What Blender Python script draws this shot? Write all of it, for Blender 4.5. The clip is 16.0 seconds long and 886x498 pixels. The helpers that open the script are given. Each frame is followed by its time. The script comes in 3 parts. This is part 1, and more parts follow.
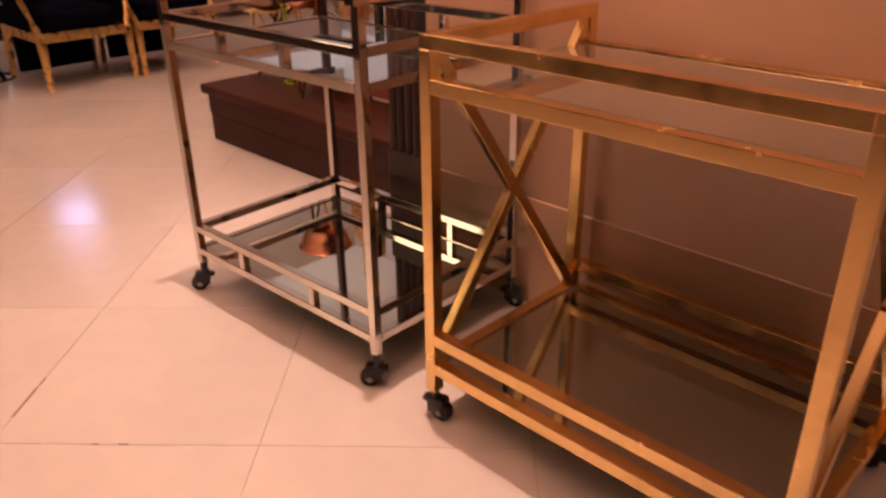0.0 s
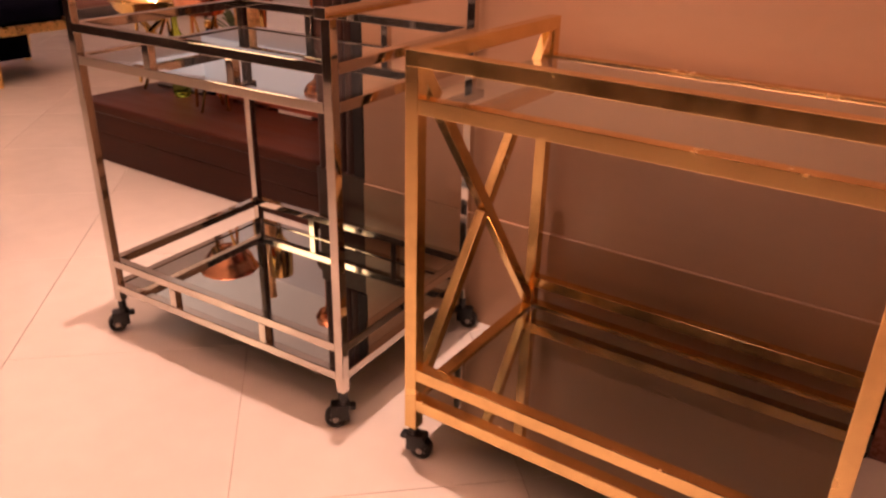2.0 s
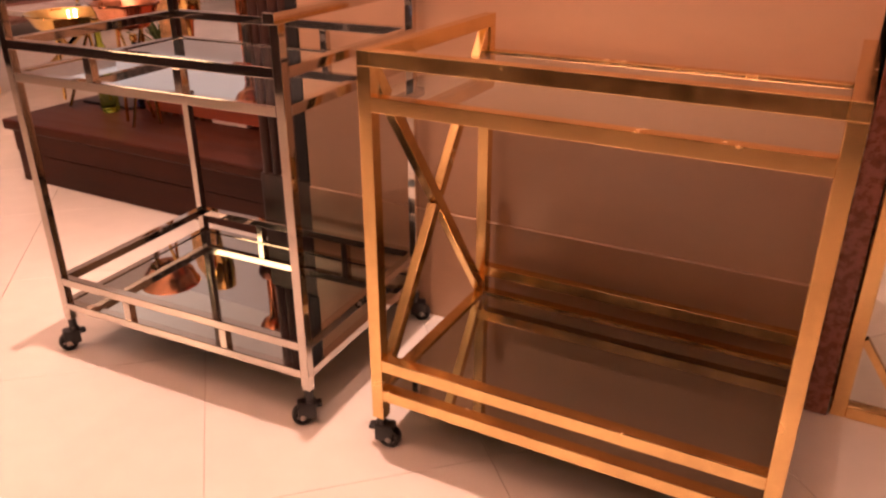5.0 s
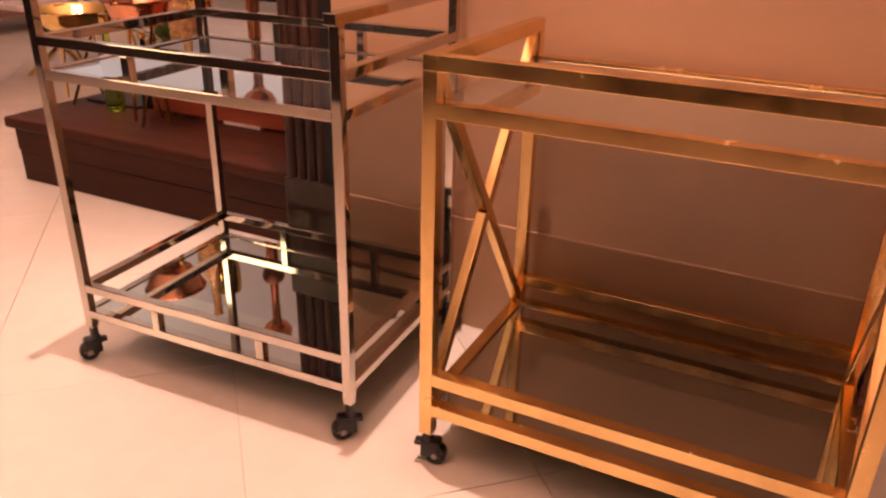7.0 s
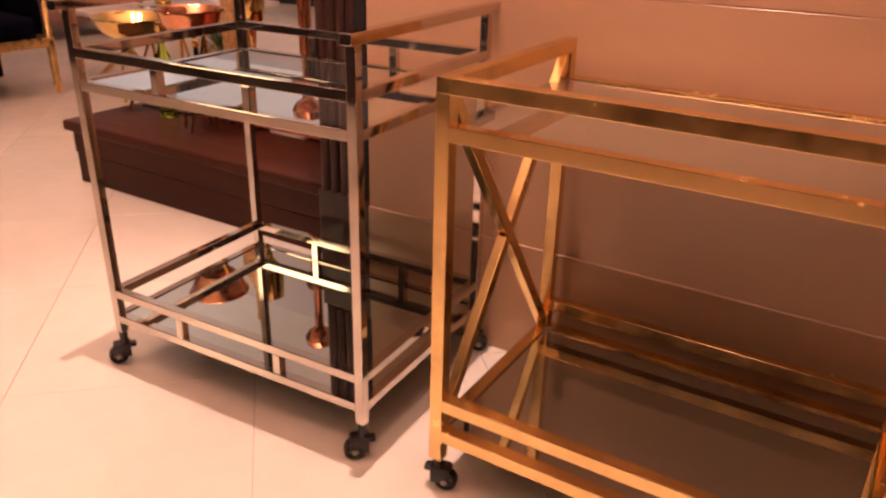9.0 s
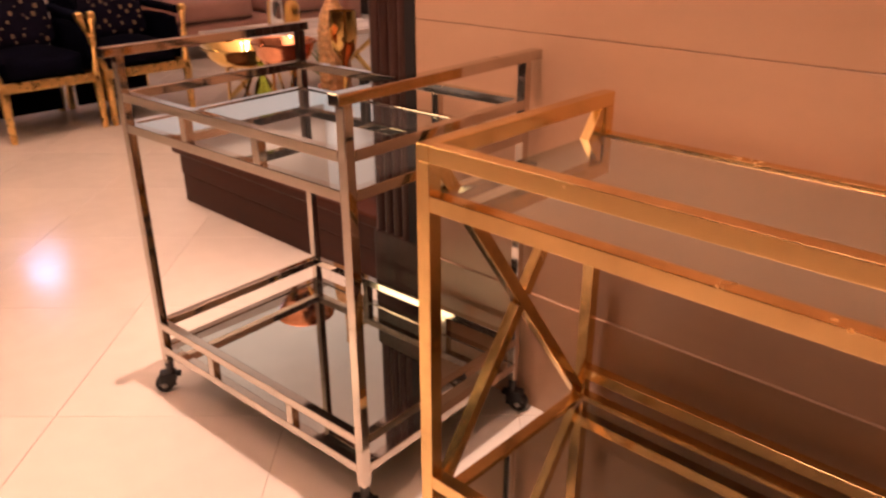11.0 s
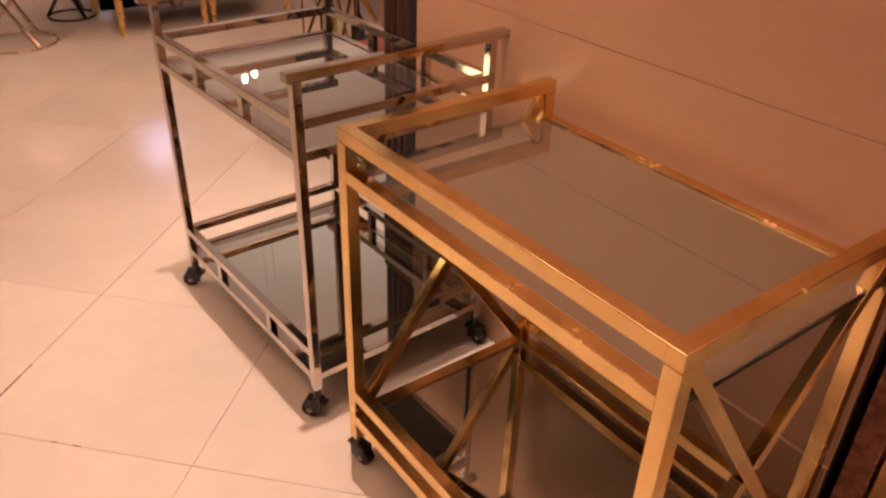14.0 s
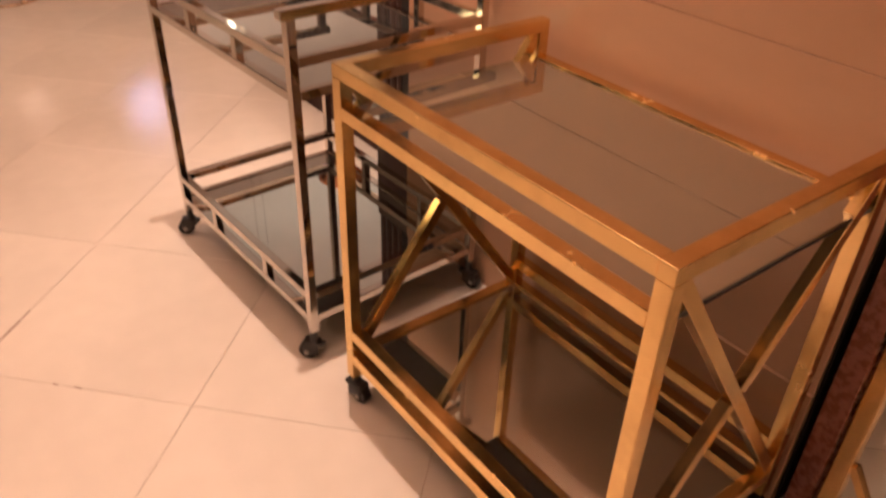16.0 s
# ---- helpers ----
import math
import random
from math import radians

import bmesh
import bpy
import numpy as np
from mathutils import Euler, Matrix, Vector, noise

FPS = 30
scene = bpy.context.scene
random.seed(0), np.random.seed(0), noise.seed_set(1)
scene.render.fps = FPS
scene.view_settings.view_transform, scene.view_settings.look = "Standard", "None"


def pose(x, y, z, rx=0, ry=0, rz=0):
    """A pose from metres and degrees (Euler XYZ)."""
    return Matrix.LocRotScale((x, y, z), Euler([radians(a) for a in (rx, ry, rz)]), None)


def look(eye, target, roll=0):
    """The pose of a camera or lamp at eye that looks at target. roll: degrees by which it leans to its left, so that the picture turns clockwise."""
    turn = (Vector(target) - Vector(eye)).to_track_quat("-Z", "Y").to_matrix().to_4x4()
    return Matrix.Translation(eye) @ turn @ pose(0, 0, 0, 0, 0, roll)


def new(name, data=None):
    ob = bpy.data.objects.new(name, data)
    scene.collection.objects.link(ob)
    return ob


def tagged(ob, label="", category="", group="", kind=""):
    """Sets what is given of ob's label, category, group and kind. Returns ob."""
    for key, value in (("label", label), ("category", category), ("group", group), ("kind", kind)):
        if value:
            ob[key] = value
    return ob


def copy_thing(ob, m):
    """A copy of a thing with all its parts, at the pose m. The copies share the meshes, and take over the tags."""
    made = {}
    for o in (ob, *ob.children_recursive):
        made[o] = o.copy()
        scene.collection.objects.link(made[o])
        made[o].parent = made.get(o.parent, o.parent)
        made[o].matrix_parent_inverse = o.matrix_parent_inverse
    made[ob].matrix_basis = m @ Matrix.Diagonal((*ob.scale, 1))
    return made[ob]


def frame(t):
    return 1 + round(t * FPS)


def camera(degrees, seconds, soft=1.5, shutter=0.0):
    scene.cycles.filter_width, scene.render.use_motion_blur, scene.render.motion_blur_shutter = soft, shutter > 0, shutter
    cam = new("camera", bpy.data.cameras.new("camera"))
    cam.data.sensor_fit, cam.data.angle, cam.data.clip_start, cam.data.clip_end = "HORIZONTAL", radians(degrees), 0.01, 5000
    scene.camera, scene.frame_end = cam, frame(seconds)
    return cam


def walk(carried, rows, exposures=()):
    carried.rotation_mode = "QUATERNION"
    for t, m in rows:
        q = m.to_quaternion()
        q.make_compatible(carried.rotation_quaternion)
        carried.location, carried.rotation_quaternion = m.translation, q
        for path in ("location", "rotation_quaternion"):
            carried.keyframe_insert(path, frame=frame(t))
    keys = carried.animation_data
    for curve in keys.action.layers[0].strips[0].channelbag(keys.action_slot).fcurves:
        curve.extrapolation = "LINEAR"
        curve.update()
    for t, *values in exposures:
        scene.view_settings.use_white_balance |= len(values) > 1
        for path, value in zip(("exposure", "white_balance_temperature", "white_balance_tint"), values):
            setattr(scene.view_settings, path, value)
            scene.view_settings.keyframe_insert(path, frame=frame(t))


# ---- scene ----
cam = camera(59.7, 16.0, 2.4, 0.5)
PATH = [
    (0, (0.049, -0.025, 1.035), (-1.225, 1.254, 0.173), -0.6),
    (0.5, (0.029, -0.007, 1.046), (-1.311, 1.228, 0.223), -1.2),
    (1, (-0.019, -0.013, 1.028), (-1.239, 1.348, 0.216), -0.1),
    (1.5, (-0.106, -0.044, 1.025), (-1.2, 1.406, 0.188), 0.0),
    (2, (-0.187, -0.089, 1.033), (-1.19, 1.419, 0.184), 1.4),
    (2.5, (-0.2, -0.12, 1.035), (-1.138, 1.441, 0.208), 1.4),
    (3, (-0.192, -0.143, 1.04), (-1.069, 1.457, 0.222), 0.9),
    (3.5, (-0.183, -0.164, 1.039), (-1.039, 1.447, 0.218), -0.1),
    (4, (-0.177, -0.163, 1.036), (-1.065, 1.423, 0.201), -0.7),
    (6.5, (-0.305, -0.175, 1.031), (-1.09, 1.463, 0.193), 1.2),
    (7, (-0.35, -0.186, 1.027), (-1.149, 1.447, 0.195), 1.3),
    (7.5, (-0.372, -0.187, 1.025), (-1.148, 1.458, 0.193), 1.4),
    (8, (-0.384, -0.19, 1.027), (-1.166, 1.451, 0.194), 1.6),
    (10.5, (-0.126, 0.091, 1.092), (-1.34, 1.467, 0.296), -0.2),
    (11, (-0.153, 0.135, 1.107), (-1.409, 1.47, 0.306), -0.2),
    (11.5, (-0.066, 0.218, 1.139), (-1.524, 1.342, 0.358), 1.6),
    (12, (0.063, 0.299, 1.202), (-1.405, 1.337, 0.326), 3.9),
    (12.5, (0.097, 0.329, 1.254), (-1.301, 1.415, 0.325), 4.4),
    (13, (0.128, 0.321, 1.295), (-1.237, 1.42, 0.332), 3.4),
    (13.5, (0.158, 0.312, 1.305), (-1.2, 1.373, 0.29), 2.7),
    (14, (0.188, 0.297, 1.318), (-1.175, 1.327, 0.279), 1.9),
    (14.5, (0.215, 0.291, 1.3), (-1.087, 1.318, 0.182), 2.1),
    (15, (0.222, 0.278, 1.284), (-1.026, 1.292, 0.094), 3.1),
    (15.5, (0.222, 0.267, 1.274), (-1.015, 1.271, 0.064), 3.9),
    (16, (0.219, 0.267, 1.285), (-1.09, 1.287, 0.168), 2.0),
]
STOPS = [(0, -0.08, 6400, 13), (1, -0.04, 6500, 15), (2, 0.17, 6600, 17), (3.5, 0.46, 6600, 17), (8, 0.36, 6450, 11), (10.5, 0.38, 6450, 8), (11.5, 0.42, 6200, 2), (12.5, 0.03, 6100, -1), (16, 0.01, 6250, -2)]
walk(cam, [(t, look(eye, target, roll)) for t, eye, target, roll in PATH], STOPS)


# ---- light ----
world = bpy.data.worlds.new("world")
scene.world = world
world.use_nodes = True
world.node_tree.nodes["Background"].inputs[0].default_value = (1.0, 0.75, 0.55, 1)
world.node_tree.nodes["Background"].inputs[1].default_value = 0.02

CEIL = 4.7
WARM = (1.0, 0.60, 0.48)


def lamp(name, kind, place, target, watts, size, colour=WARM, cone=120, blend=0.6, long=0):
    data = bpy.data.lights.new(name, kind)
    data.energy, data.color = watts, colour
    if kind == "AREA" and long:
        data.shape, data.size, data.size_y = "RECTANGLE", size, long
    elif kind == "AREA":
        data.shape, data.size = "DISK", size
    else:
        data.shadow_soft_size = size
    if kind == "SPOT":
        data.spot_size, data.spot_blend = radians(cone), blend
    ob = new(name, data)
    ob.matrix_world = look(place, target)
    return ob


# the ceiling spots over the carts and the showroom floor, and the bluish screen
SPOTS = [(-1.18, 1.05, 660, 38), (-0.62, 1.15, 85, 32), (-3.1, 1.15, 265, 46), (-2.62, 1.72, 60, 32), (-5.0, 4.4, 60, 90)]
for x, y, watts, cone in SPOTS:
    lamp("spot_lamp", "SPOT", (x, y, CEIL - 0.06), (x - 0.02, y - 0.1, 0), watts, 0.014, WARM, cone, 1.0)
lamp("screen_glow", "AREA", (-6.42, 2.08, 1.44), (-2.6, 0.9, 0), 2.3, 0.22, (0.46, 0.50, 1.0), long=0.42)
lamp("globe_lamp", "POINT", (-8.2, 1.45, 1.75), (-8.2, 1.45, 0), 8, 0.16, WARM)
lamp("cove_lamp", "AREA", (-8.85, 5.1, 3.05), (-8.6, 5.1, CEIL), 20, 4.0, (1.0, 0.76, 0.66), long=0.2)
# added low lamp that brightens the far wall for the shelf mirrors
lamp("wall_fill_lamp", "AREA", (-5.6, 6.5, 0.16), (-5.6, 7.2, 3.2), 26, 6.0, (1.0, 0.68, 0.57), long=0.12)
# unseen uplights, added as soft fill bounced off the ceiling
FILL_PENDANTS = [(-3.1, 2.9, 95), (-1.2, -0.85, 250), (1.7, -3.5, 65)]
for x, y, watts in FILL_PENDANTS:
    lamp("fill_uplight", "AREA", (x, y, 3.16), (x, y, CEIL), watts, 0.6, (1.0, 0.48, 0.35))


# ---- materials ----
def mat(name, colour, rough=0.5, metal=0.0, vary=0.12, scale=6.0, grain=60.0, bump=0.0, stretch=(1, 1, 1), rough_vary=0.08, dark=None, per_piece=0.0, specular=0.5, sheen=0.0, coat=0.0):
    """A principled material with colour and gloss varied at two scales and a fine relief."""
    m = bpy.data.materials.new(name)
    m.use_nodes = True
    nt = m.node_tree
    N, L = nt.nodes, nt.links
    b = N["Principled BSDF"]
    co = N.new("ShaderNodeTexCoord")
    mp = N.new("ShaderNodeMapping")
    mp.inputs["Scale"].default_value = stretch
    L.new(co.outputs["Object"], mp.inputs[0])
    big, fine = N.new("ShaderNodeTexNoise"), N.new("ShaderNodeTexNoise")
    big.inputs["Scale"].default_value, big.inputs["Detail"].default_value = scale, 4
    fine.inputs["Scale"].default_value, fine.inputs["Detail"].default_value = grain, 3
    for n in (big, fine):
        L.new(mp.outputs[0], n.inputs["Vector"])
    add = N.new("ShaderNodeMath")
    add.operation = "MULTIPLY_ADD"
    add.inputs[1].default_value = 0.35
    L.new(fine.outputs[0], add.inputs[0])
    L.new(big.outputs[0], add.inputs[2])
    ramp = N.new("ShaderNodeMapRange")
    ramp.inputs[1].default_value, ramp.inputs[2].default_value = 0.42, 0.95
    L.new(add.outputs[0], ramp.inputs[0])
    mix = N.new("ShaderNodeMix")
    mix.data_type = "RGBA"
    c2 = dark if dark else [c * (1 - 2 * vary) for c in colour]
    mix.inputs[6].default_value = (*c2, 1)
    mix.inputs[7].default_value = (*[min(1, c * (1 + vary)) for c in colour], 1)
    L.new(ramp.outputs[0], mix.inputs[0])
    out = mix.outputs[2]
    if per_piece:
        info = N.new("ShaderNodeObjectInfo")
        hsv = N.new("ShaderNodeHueSaturation")
        mr = N.new("ShaderNodeMapRange")
        mr.inputs[3].default_value, mr.inputs[4].default_value = 1 - per_piece, 1 + per_piece
        L.new(info.outputs["Random"], mr.inputs[0])
        L.new(mr.outputs[0], hsv.inputs["Value"])
        L.new(out, hsv.inputs["Color"])
        out = hsv.outputs[0]
    L.new(out, b.inputs["Base Color"])
    rr = N.new("ShaderNodeMapRange")
    rr.inputs[3].default_value, rr.inputs[4].default_value = max(0.0, rough - rough_vary), min(1, rough + rough_vary)
    L.new(ramp.outputs[0], rr.inputs[0])
    L.new(rr.outputs[0], b.inputs["Roughness"])
    b.inputs["Metallic"].default_value = metal
    b.inputs["Specular IOR Level"].default_value = specular
    b.inputs["Sheen Weight"].default_value = sheen
    b.inputs["Coat Weight"].default_value = coat
    b.inputs["Coat Roughness"].default_value = 0.12
    if bump:
        bp = N.new("ShaderNodeBump")
        bp.inputs["Strength"].default_value, bp.inputs["Distance"].default_value = 0.6, bump
        L.new(add.outputs[0], bp.inputs["Height"])
        L.new(bp.outputs[0], b.inputs["Normal"])
    return m


def glow(name, colour, strength):
    m = bpy.data.materials.new(name)
    m.use_nodes = True
    b = m.node_tree.nodes["Principled BSDF"]
    b.inputs["Base Color"].default_value = (0.8, 0.8, 0.8, 1)
    b.inputs["Emission Color"].default_value = (*colour, 1)
    b.inputs["Emission Strength"].default_value = strength
    return m


def clear(name, tint, rough=0.0):
    m = bpy.data.materials.new(name)
    m.use_nodes = True
    b = m.node_tree.nodes["Principled BSDF"]
    b.inputs["Base Color"].default_value = (*tint, 1)
    b.inputs["Transmission Weight"].default_value = 1.0
    b.inputs["Roughness"].default_value = rough
    b.inputs["IOR"].default_value = 1.45
    return m


GOLD = mat("brushed_gold_metal", (0.92, 0.62, 0.27), 0.20, 1.0, 0.12, 9, 70, 0.0, (1, 1, 1), 0.10)
CHROME = mat("polished_chrome", (0.66, 0.60, 0.54), 0.06, 1.0, 0.05, 8, 90, 0, (1, 1, 1), 0.03)
MIRROR = mat("bronze_tinted_mirror", (0.58, 0.61, 0.56), 0.02, 0.94, 0.03, 3, 40, 0, (1, 1, 1), 0.012)
SILVER_MIRROR = mat("silver_mirror", (0.72, 0.74, 0.70), 0.015, 0.97, 0.03, 3, 40, 0, (1, 1, 1), 0.01)
MIRROR_BACK = mat("black_mirror_backing", (0.012, 0.011, 0.011), 0.45, 0, 0.2)
BOARD = mat("black_backing_board", (0.014, 0.012, 0.011), 0.5, 0, 0.2)
RUBBER = mat("black_caster_plastic", (0.012, 0.011, 0.011), 0.38, 0, 0.2, 30, 200, 0.0002)
WHEEL_GREY = mat("grey_wheel_plastic", (0.22, 0.20, 0.19), 0.4, 0, 0.15)
STEEL = mat("caster_steel", (0.35, 0.33, 0.31), 0.3, 1.0, 0.1)
TILE = mat("polished_cream_porcelain", (0.645, 0.612, 0.54), 0.17, 0, 0.05, 1.6, 14, 0.0, (1, 1, 1), 0.05, None, 0.03)
GROUT = mat("stained_grout", (0.62, 0.54, 0.45), 0.8, 0, 0.2, 3.1, 40, 0.0003, dark=(0.30, 0.19, 0.13))
STONE = mat("polished_brown_stone", (0.54, 0.348, 0.222), 0.22, 0, 0.035, 1.6, 22, 0.0, (0.6, 1, 1.6), 0.05, None, 0.03)
JOINT = mat("dark_stone_joint", (0.36, 0.24, 0.17), 0.8)
STAIN = mat("dark_joint_stain", (0.17, 0.065, 0.04), 0.7, 0, 0.3, 30, 120)
GRANITE = mat("red_granite", (0.235, 0.088, 0.058), 0.28, 0, 0.2, 55, 320, 0.0001)
PLASTER = mat("warm_white_plaster", (0.80, 0.77, 0.73), 0.8, 0, 0.04, 2, 60, 0.0004)
# for the unseen walls, kept very dark for what the gold rails reflect
BROWN_WALL = mat("dark_brown_unseen_wall", (0.024, 0.012, 0.008), 0.5, 0, 0.15, 2, 40, 0.0004, (1, 1, 0.3))
PLASTER_WALL = mat("beige_painted_wall", (0.55, 0.44, 0.38), 0.7, 0, 0.06, 1.2, 50, 0.0004)
DARKWOOD = mat("dark_stained_wood", (0.060, 0.016, 0.0078), 0.44, 0, 0.2, 3, 60, 0.0003, (0.5, 6, 6), 0.08, None, 0.12, 0.15)
COLUMNWOOD = mat("dark_fluted_wood", (0.062, 0.027, 0.020), 0.36, 0, 0.25, 4, 50, 0.0003, (6, 6, 0.6))
REDWOOD = mat("red_brown_wood", (0.34, 0.085, 0.045), 0.4, 0, 0.2, 4, 50, 0.0003, (1, 6, 6))
# plain black for tray and plinth; also paints the shade in the wall gap
BLACK = mat("black_board_and_gap_shade", (0.006, 0.005, 0.005), 0.6, 0, 0.2)
NAVY = mat("navy_velvet", (0.0035, 0.004, 0.011), 0.85, 0, 0.25, 9, 160, 0.001, (1, 1, 1), 0.05, None, 0, 0.03, 0.0)
GILT = mat("gilded_carved_wood", (0.86, 0.58, 0.22), 0.30, 1.0, 0.10, 24, 120, 0.0010)
SEQUIN = mat("sequined_gold_glass", (0.74, 0.47, 0.22), 0.5, 0.25, 0.25, 60, 260, 0.0016)
THREAD = mat("dull_gold_thread", (0.30, 0.20, 0.12), 0.6, 0.2, 0.3, 40, 200)
BRONZE = mat("dark_bronze_metal", (0.16, 0.075, 0.045), 0.35, 0.8, 0.2, 20, 90)
DARK_STEEL = mat("blued_dark_steel", (0.10, 0.10, 0.13), 0.22, 1.0, 0.15)
SLAT_WHITE = mat("cream_painted_slat", (0.74, 0.66, 0.56), 0.5, 0, 0.08)
PILLAR_BROWN = mat("brown_painted_pillar", (0.20, 0.10, 0.065), 0.5, 0, 0.15)
PALE_WALL = mat("pale_grey_painted_wall", (0.74, 0.74, 0.77), 0.7, 0, 0.04, 1.2, 50, 0.0004)
PALE_BRASS = mat("pale_brass_metal", (0.80, 0.62, 0.46), 0.25, 1.0, 0.1)
COPPER = mat("hammered_copper", (0.80, 0.36, 0.20), 0.16, 1.0, 0.15, 30, 160, 0.001)
GOLDPOL = mat("polished_gold_metal", (0.85, 0.58, 0.20), 0.12, 1.0, 0.12, 30, 160, 0.0006)
ROSE = mat("rose_beige_upholstery", (0.34, 0.185, 0.15), 0.85, 0, 0.12, 4, 120, 0.0012, (1, 1, 1), 0.05, None, 0, 0.3, 0.2)
MARBLE = mat("white_marble", (0.78, 0.74, 0.70), 0.18, 0, 0.12, 3, 20)
GLASS = clear("clear_glass", (0.95, 0.98, 0.96))
GREEN_GLASS = clear("lime_green_glass", (0.62, 0.85, 0.12))
NAVY_GLASS = clear("dark_blue_glass", (0.03, 0.05, 0.12))
AMBER = clear("amber_glass", (0.95, 0.55, 0.15))
LEAF = mat("green_leaf", (0.10, 0.16, 0.03), 0.5, 0, 0.3, 20, 90)
PAPER = mat("white_paper", (0.8, 0.78, 0.74), 0.7, 0, 0.05)
LAMP_GLOW = glow("lamp_glow", (1.0, 0.72, 0.45), 40)
BULB_GLOW = glow("bulb_glow", (1.0, 0.86, 0.68), 14)
COVE_GLOW = glow("cove_glow", (0.86, 0.92, 1.0), 0.17)
SHADE_GLOW = glow("fabric_shade_glow", (1.0, 0.66, 0.36), 5.5)
# emission that paints the bluish reflection on the cabinet
REFLECTION_GLOW = glow("bluish_reflection_glow", (0.80, 0.82, 1.0), 0.55)
SCREEN_GLOW = glow("bluish_screen_glow", (0.60, 0.62, 1.0), 2.5)


# ---- mesh helpers ----
def part(name, bm, material, parent=None, label="", smooth=False):
    me = bpy.data.meshes.new(name)
    bm.normal_update()
    bm.to_mesh(me)
    bm.free()
    if smooth:
        for p in me.polygons:
            p.use_smooth = True
        me.set_sharp_from_angle(angle=radians(35))
    me.materials.append(material)
    ob = new(name, me)
    if parent is not None:
        ob.parent = parent
    if label:
        ob["label"] = label
    return ob


def thing(name, place, turn, label, category, group=""):
    ob = new(name)
    ob.matrix_basis = pose(*place, 0, 0, turn)
    return tagged(ob, label, category, group)


def bevelled(bm, geom, size, steps=2):
    if size > 0:
        edges = [e for e in bm.edges] if geom is None else geom
        bmesh.ops.bevel(bm, geom=edges, offset=size, segments=steps, profile=0.5, affect="EDGES", clamp_overlap=True)
    return bm


def block(x0, x1, y0, y1, z0, z1, bevel=0.002, steps=2):
    bm = bmesh.new()
    m = Matrix.Translation(((x0 + x1) / 2, (y0 + y1) / 2, (z0 + z1) / 2)) @ Matrix.Diagonal((abs(x1 - x0), abs(y1 - y0), abs(z1 - z0), 1))
    bmesh.ops.create_cube(bm, size=1.0, matrix=m)
    return bevelled(bm, None, bevel, steps)


def bar(p, q, w, h=None, up=(0, 0, 1), bevel=0.0013):
    """A square tube from p to q, w across and h along up."""
    h = h or w
    p, q = Vector(p), Vector(q)
    ahead = (q - p).normalized()
    side = ahead.cross(Vector(up))
    if side.length < 1e-4:
        side = ahead.cross(Vector((0, 1, 0)))
    side.normalize()
    top = side.cross(ahead)
    m = Matrix((side, ahead, top)).transposed().to_4x4()
    m.translation = (p + q) / 2
    bm = bmesh.new()
    bmesh.ops.create_cube(bm, size=1.0, matrix=m @ Matrix.Diagonal((w, (q - p).length, h, 1)))
    return bevelled(bm, None, bevel, 2)


def turned(profile, n=32, bm=None, m=None, caps=True):
    """A turned form: rings of (radius, height), closed at both ends."""
    bm = bm or bmesh.new()
    m = m or Matrix()
    rings = []
    for r, z in profile:
        rings.append([bm.verts.new(m @ Vector((r * math.cos(2 * math.pi * k / n), r * math.sin(2 * math.pi * k / n), z))) for k in range(n)])
    for a, b in zip(rings, rings[1:]):
        for k in range(n):
            bm.faces.new((a[k], a[(k + 1) % n], b[(k + 1) % n], b[k]))
    if caps:
        bm.faces.new(rings[0][::-1])
        bm.faces.new(rings[-1])
    return bm


def joined(*pieces):
    """Several bmeshes in one."""
    out = bmesh.new()
    for b in pieces:
        me = bpy.data.meshes.new("tmp")
        b.to_mesh(me)
        b.free()
        out.from_mesh(me)
        bpy.data.meshes.remove(me)
    return out


def cushion(x0, x1, y0, y1, z0, z1, puff=0.03, n=8):
    """A stuffed block with rounded, bulging faces."""
    bm = bmesh.new()
    bmesh.ops.create_cube(bm, size=2.0)
    bmesh.ops.subdivide_edges(bm, edges=bm.edges[:], cuts=n, use_grid_fill=True)
    sx, sy, sz = (x1 - x0) / 2, (y1 - y0) / 2, (z1 - z0) / 2
    for v in bm.verts:
        c = v.co.copy()
        d = [1 - 0.5 * max(abs(c[(i + 1) % 3]) ** 6, abs(c[(i + 2) % 3]) ** 6) * 0.25 for i in range(3)]
        swell = puff * (1 - c.x ** 2 * 0.9) * (1 - c.y ** 2 * 0.9) if abs(c.z) > 0.99 else 0
        v.co = Vector((c.x * sx * d[0], c.y * sy * d[1], c.z * sz * d[2] + math.copysign(swell, c.z)))
        v.co += Vector(((x0 + x1) / 2, (y0 + y1) / 2, (z0 + z1) / 2))
    return bm


# ---- the setting ----
WALL_Y, WALL_L, WALL_R = 1.433, -1.46, -0.171

floor = tagged(part("floor", block(-9.2, 4.2, -5.2, 7.2, -0.15, -0.003, 0), GROUT), "polished cream floor tiles laid diagonally with thin joints", "floor", kind="structure")
ceiling = tagged(part("ceiling", block(-9.2, 4.2, -5.2, 7.2, CEIL, CEIL + 0.15, 0), PLASTER), "warm white plaster ceiling with round downlights", "ceiling", kind="structure")
